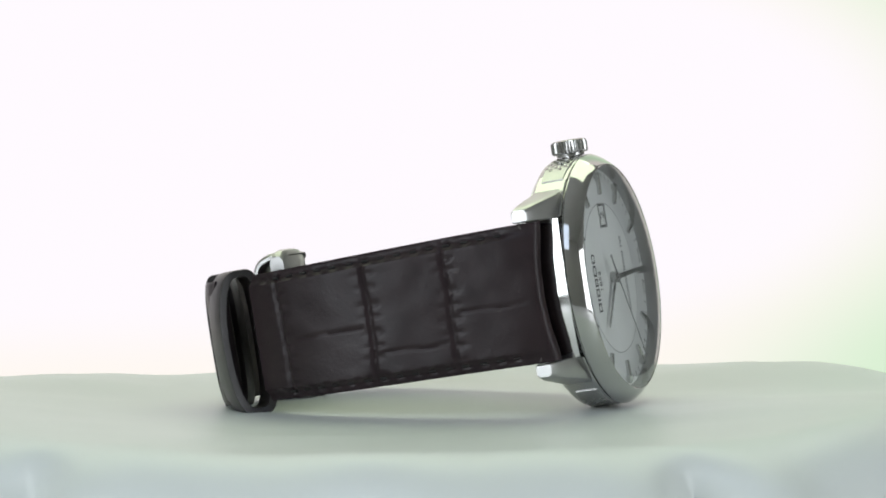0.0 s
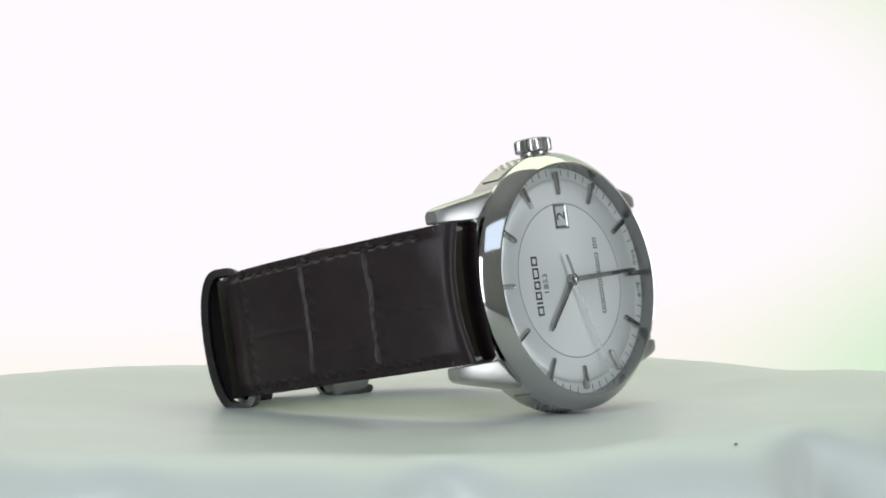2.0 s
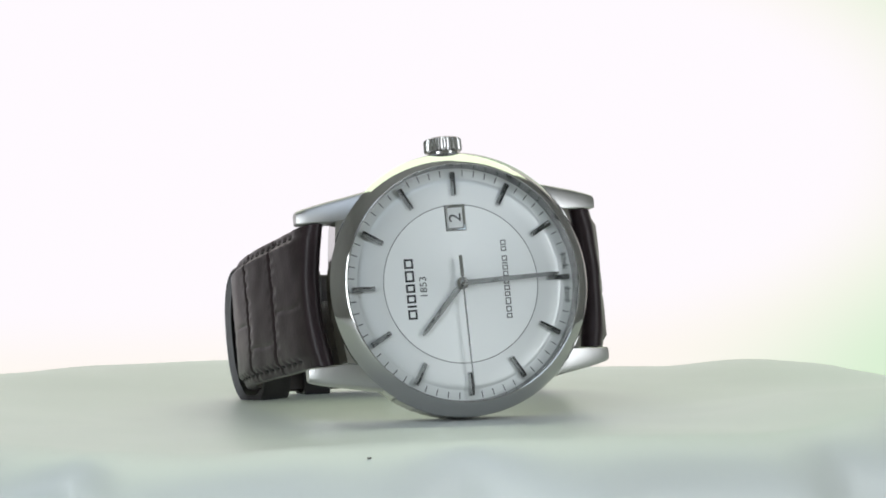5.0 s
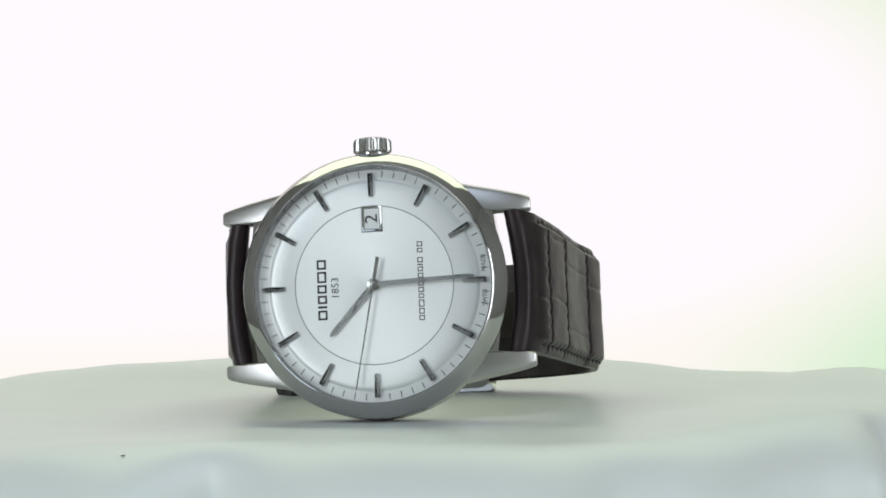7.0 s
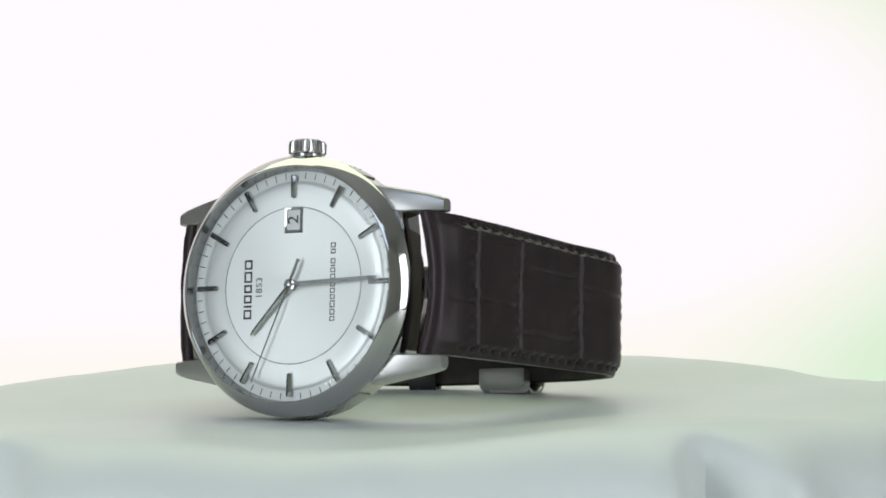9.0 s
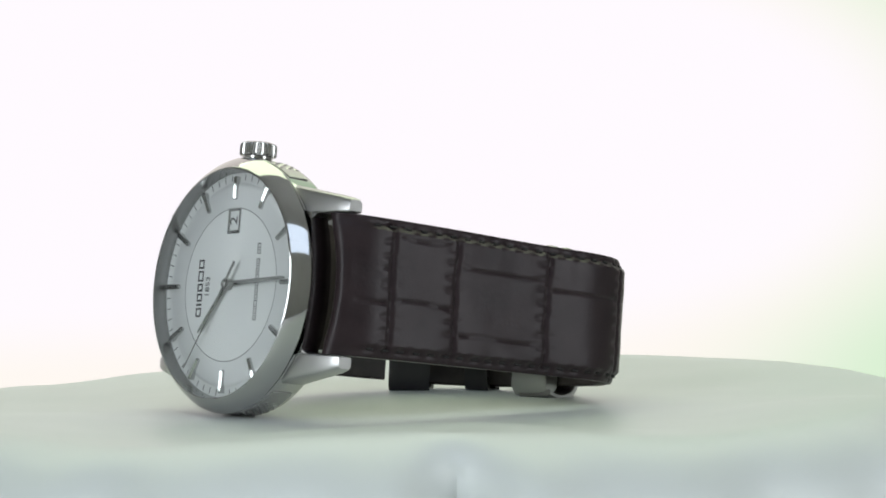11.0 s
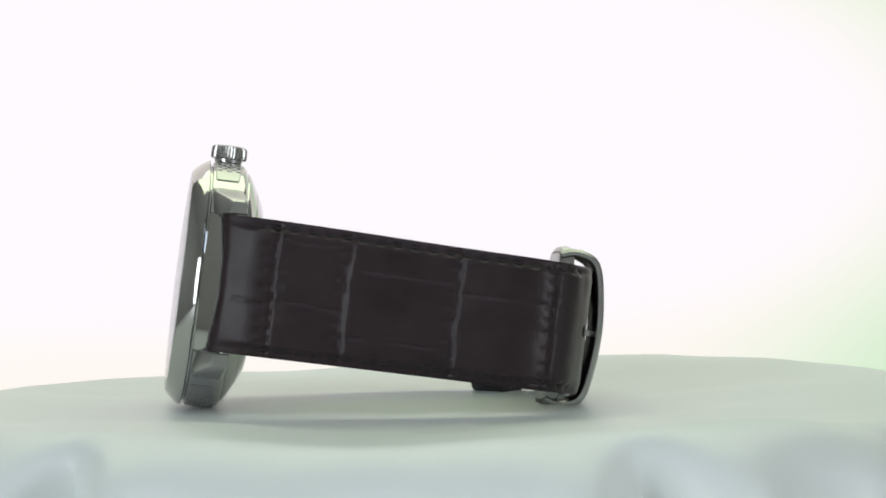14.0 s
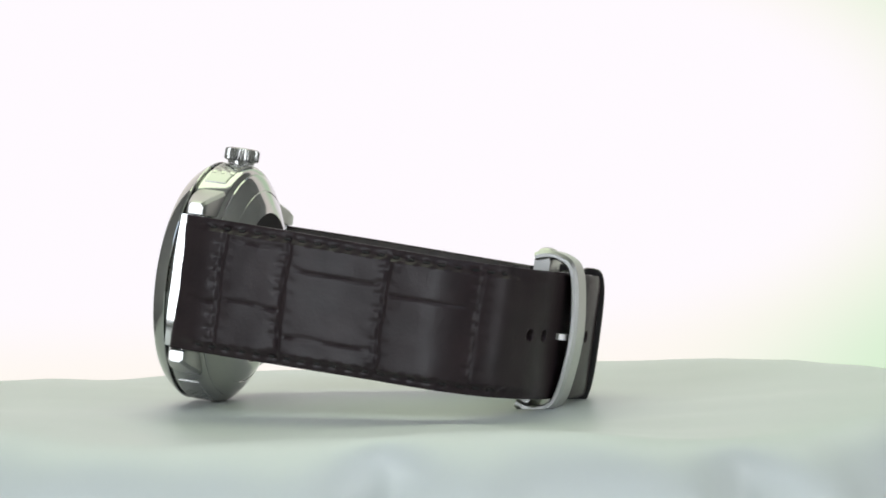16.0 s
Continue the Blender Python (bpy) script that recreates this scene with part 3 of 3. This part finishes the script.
def build_strap():
    taper = lambda run, total: 11.0 - 0.65 * smooth(0, 60, run)
    long_points = [(-21.3, -6.9), (-21.4, -5.5), (-22.4, -4.5), (-23.8, -4.8), (-24.8, -6.6), (-26.3, -11), (-28.3, -22.4), (-29.6, -32), (-30.6, -39), (-32.0, -45.5),
                   (-32.8, -50.6), (-32.1, -55.6), (-29.6, -59.8), (-25.4, -62.4), (-20, -64.6), (-10, -66.4), (0, -68.0), (9, -68.2), (16, -66.5), (20.4, -64.0), (23.6, -60.9)]
    short_points = [(21.3, -6.9), (21.4, -5.5), (22.4, -4.5), (23.8, -4.8), (24.5, -6.6), (25.3, -11), (26.6, -20), (28.0, -30), (28.5, -40), (27.6, -48), (25.4, -53.6)]
    thick_long = lambda run, total: 2.4 + 0.9 * smooth(4, 10, run) - 0.9 * smooth(12, 40, run) - 0.3 * smooth(60, 70, run)
    thick_short = lambda run, total: 2.4 + 0.9 * smooth(4, 10, run) - 0.6 * smooth(12, 45, run)
    leather_band("long_strap", long_points, (9.5, 66), taper, thick_long, (12.4, 24.2, 41.7, 57.7),
                 ((6, 12, -0.2), (12.8, 23.8, -0.17), (12.8, 23.8, 0.74), (24.6, 41.3, 0.45), (24.6, 41.3, -0.55), (42, 57, 0.3)),
                 "dark brown crocodile-embossed leather strap with holes", ((69.2, 0.95), (73.9, 0.95), (88.0, 0.95), (94.0, 0.95)))
    leather_band("short_strap", short_points, (9.5, 52), taper, thick_short, (18.8, 32.2, 47.7),
                 ((6, 18, -0.1), (19.2, 31.8, -0.5), (32.7, 47, -0.1)),
                 "dark brown crocodile-embossed leather strap end")
    for end in (-1, 1):
        bar = lathe([(0, -11.4), (0.75, -11.4), (0.75, 11.4), (0, 11.4)], 16)
        wpart("spring_bar", bar, STEEL, at=Matrix.Translation((0, end * 22.3 * MM, -6.3 * MM)) @ Matrix.Rotation(radians(90), 4, "Y"))


def ring_band(half_x, depth, bulge, thickness, band_width, steps=72):
    """A flat loop round the strap: long side along x, depth along z, band width along y; mm."""
    bm = bmesh.new()
    rows = []
    for k in range(steps):
        a = 2 * math.pi * k / steps
        ca, sa = math.cos(a), math.sin(a)
        x = math.copysign(abs(ca) ** 0.5, ca)
        z = math.copysign(abs(sa) ** 0.55, sa)
        row = []
        for t, yy in ((0, -0.5), (0.12, -0.42), (0.12, 0.42), (0, 0.5), (-thickness, 0.46), (-thickness, -0.46)):
            px = x * (half_x + t)
            pz = z * (depth + t) + (bulge * (1 - x * x) if z > 0 else 0)
            row.append(bm.verts.new((px * MM, yy * band_width * MM, pz * MM)))
        rows.append(row)
    for k in range(steps):
        a, b = rows[k], rows[(k + 1) % steps]
        for j in range(6):
            bm.faces.new((a[j], a[(j + 1) % 6], b[(j + 1) % 6], b[j]))
    return bm


def frame_at(y, z, out_y, out_z):
    """A pose at (y, z) whose z axis points along (out_y, out_z) and whose x axis stays x."""
    up = Vector((0, out_y, out_z)).normalized()
    x = Vector((1, 0, 0))
    m = Matrix((x, up.cross(x), up)).transposed().to_4x4()
    m.translation = Vector((0, y, z)) * MM
    return m


def build_clasp():
    wpart("keeper", ring_band(11.9, 3.4, 1.2, 1.1, 7.5), KEEPER, "dark leather keeper loop", Matrix.Translation((-0.9 * MM, 0, 0)) @ frame_at(21.6, -57.8, 0.66, -0.75))
    wpart("keeper", ring_band(11.6, 2.5, 0.2, 1.0, 5.0), KEEPER, "dark leather keeper loop", Matrix.Translation((-0.7 * MM, 0, 0)) @ frame_at(11.2, -65.9, 0.22, -0.97))
    # arched buckle with its tongue
    bm = bmesh.new()
    rows = []
    path = [(-12.4, -60.5), (-13.0, -62.5), (-12.8, -64.6), (-11.3, -66.8), (-7, -67.9), (0, -68.5), (7, -67.9), (11.0, -66.8), (12.4, -64.6), (12.6, -62.5), (12.0, -60.5)]
    s, line = spline(path, 0.6)
    tan = np.gradient(line, axis=0)
    tan /= np.linalg.norm(tan, axis=1)[:, None]
    for q, t in zip(line, tan):
        n = np.array([t[1], -t[0]])
        row = []
        for w, h in ((-3.9, 0.05), (-3.3, 0.55), (3.3, 0.55), (3.9, 0.05), (3.9, -0.5), (3.5, -0.75), (-3.5, -0.75), (-3.9, -0.5)):
            c = q + n * h
            row.append(bm.verts.new((c[0] * MM, (-8.5 + w) * MM, c[1] * MM)))
        rows.append(row)
    for a, b in zip(rows, rows[1:]):
        for k in range(8):
            bm.faces.new((a[k], a[(k + 1) % 8], b[(k + 1) % 8], b[k]))
    bm.faces.new(rows[0][::-1])
    bm.faces.new(rows[-1])
    buckle = wpart("buckle", bm, BRUSHED, "arched satin steel buckle")
    part("tongue", loft([[(x - 0.5, y, z - 0.4), (x + 0.5, y, z - 0.4), (x + 0.5, y, z + 0.4), (x - 0.5, y, z + 0.4)]
                         for x, y, z in ((-0.5, -10, -67.5), (-0.5, -11.8, -67.2), (-0.5, -13.0, -66.0))]), BRUSHED, buckle, "steel buckle tongue")
    # folding clasp inside the loop
    for bend, label in ((0.0, "curved steel clasp blade"), (-1.6, "curved steel clasp blade")):
        sec = []
        for k in range(21):
            y = -21 + 42 * k / 20
            z = -61.2 - bend * 0.8 + 0.012 * y * y
            sec.append([(-4.2, y, z), (4.2, y, z), (4.2, y, z + 0.8), (-4.2, y, z + 0.8)])
        wpart("clasp_blade", loft(sec), STEEL, label)
    for side in (-1, 1):
        sec = []
        for y, cut in ((-11.4, 1.1), (-10.6, 0.3), (-9.0, 0), (-5.0, 0), (-3.4, 0.3), (-2.6, 1.1)):
            reach = (13.6 if side > 0 else 13.2) - cut
            loop = [(8.5, -63.0), (reach - 1.0, -63.0), (reach - 0.25, -62.6), (reach, -61.8), (reach - 0.2, -60.9), (reach - 1.0, -60.4), (8.5, -60.4)]
            sec.append([(side * x, y, z) for x, z in loop])
        wpart("push_button", loft(sec), BRUSHED, "steel clasp push button")


build_case()
build_crown()
build_dial()
SECOND_HAND = build_pointers()
build_crystal()
build_strap()
build_clasp()


# ---- the turntable turns; the second hand runs ----
TURN = (-1.490696, -0.022002, -0.030473, 0.002655, 0.019621)
AXES = Matrix(((0.004558, -0.951827, -0.306602), (0.147972, 0.303872, -0.941152), (0.988981, -0.041079, 0.142229)))
DIAL_AT = Vector((-11.979, -35.145, 4.618 - DROP)) * MM


def motions():
    rest = Matrix.Translation(DIAL_AT) @ AXES.to_4x4() @ Matrix.Translation(BASE)
    times = [0.5 * k for k in range(33)]
    spin = []
    for t in times:
        s = t / 8 - 1
        spin.append((t, Matrix.Rotation(sum(c * s ** (k + 1) for k, c in enumerate(TURN)), 4, "Z")))
    walk(WATCH, [(t, m @ rest) for t, m in spin])
    walk(CLOTH_OB, spin)
    walk(SECOND_HAND, [(t, SHIFT @ pose(0, 0, 0.60 * MM, rz=-6 * (39.85 + t))) for t in (0.0, 4.0, 8.0, 12.0, 16.0)])


motions()
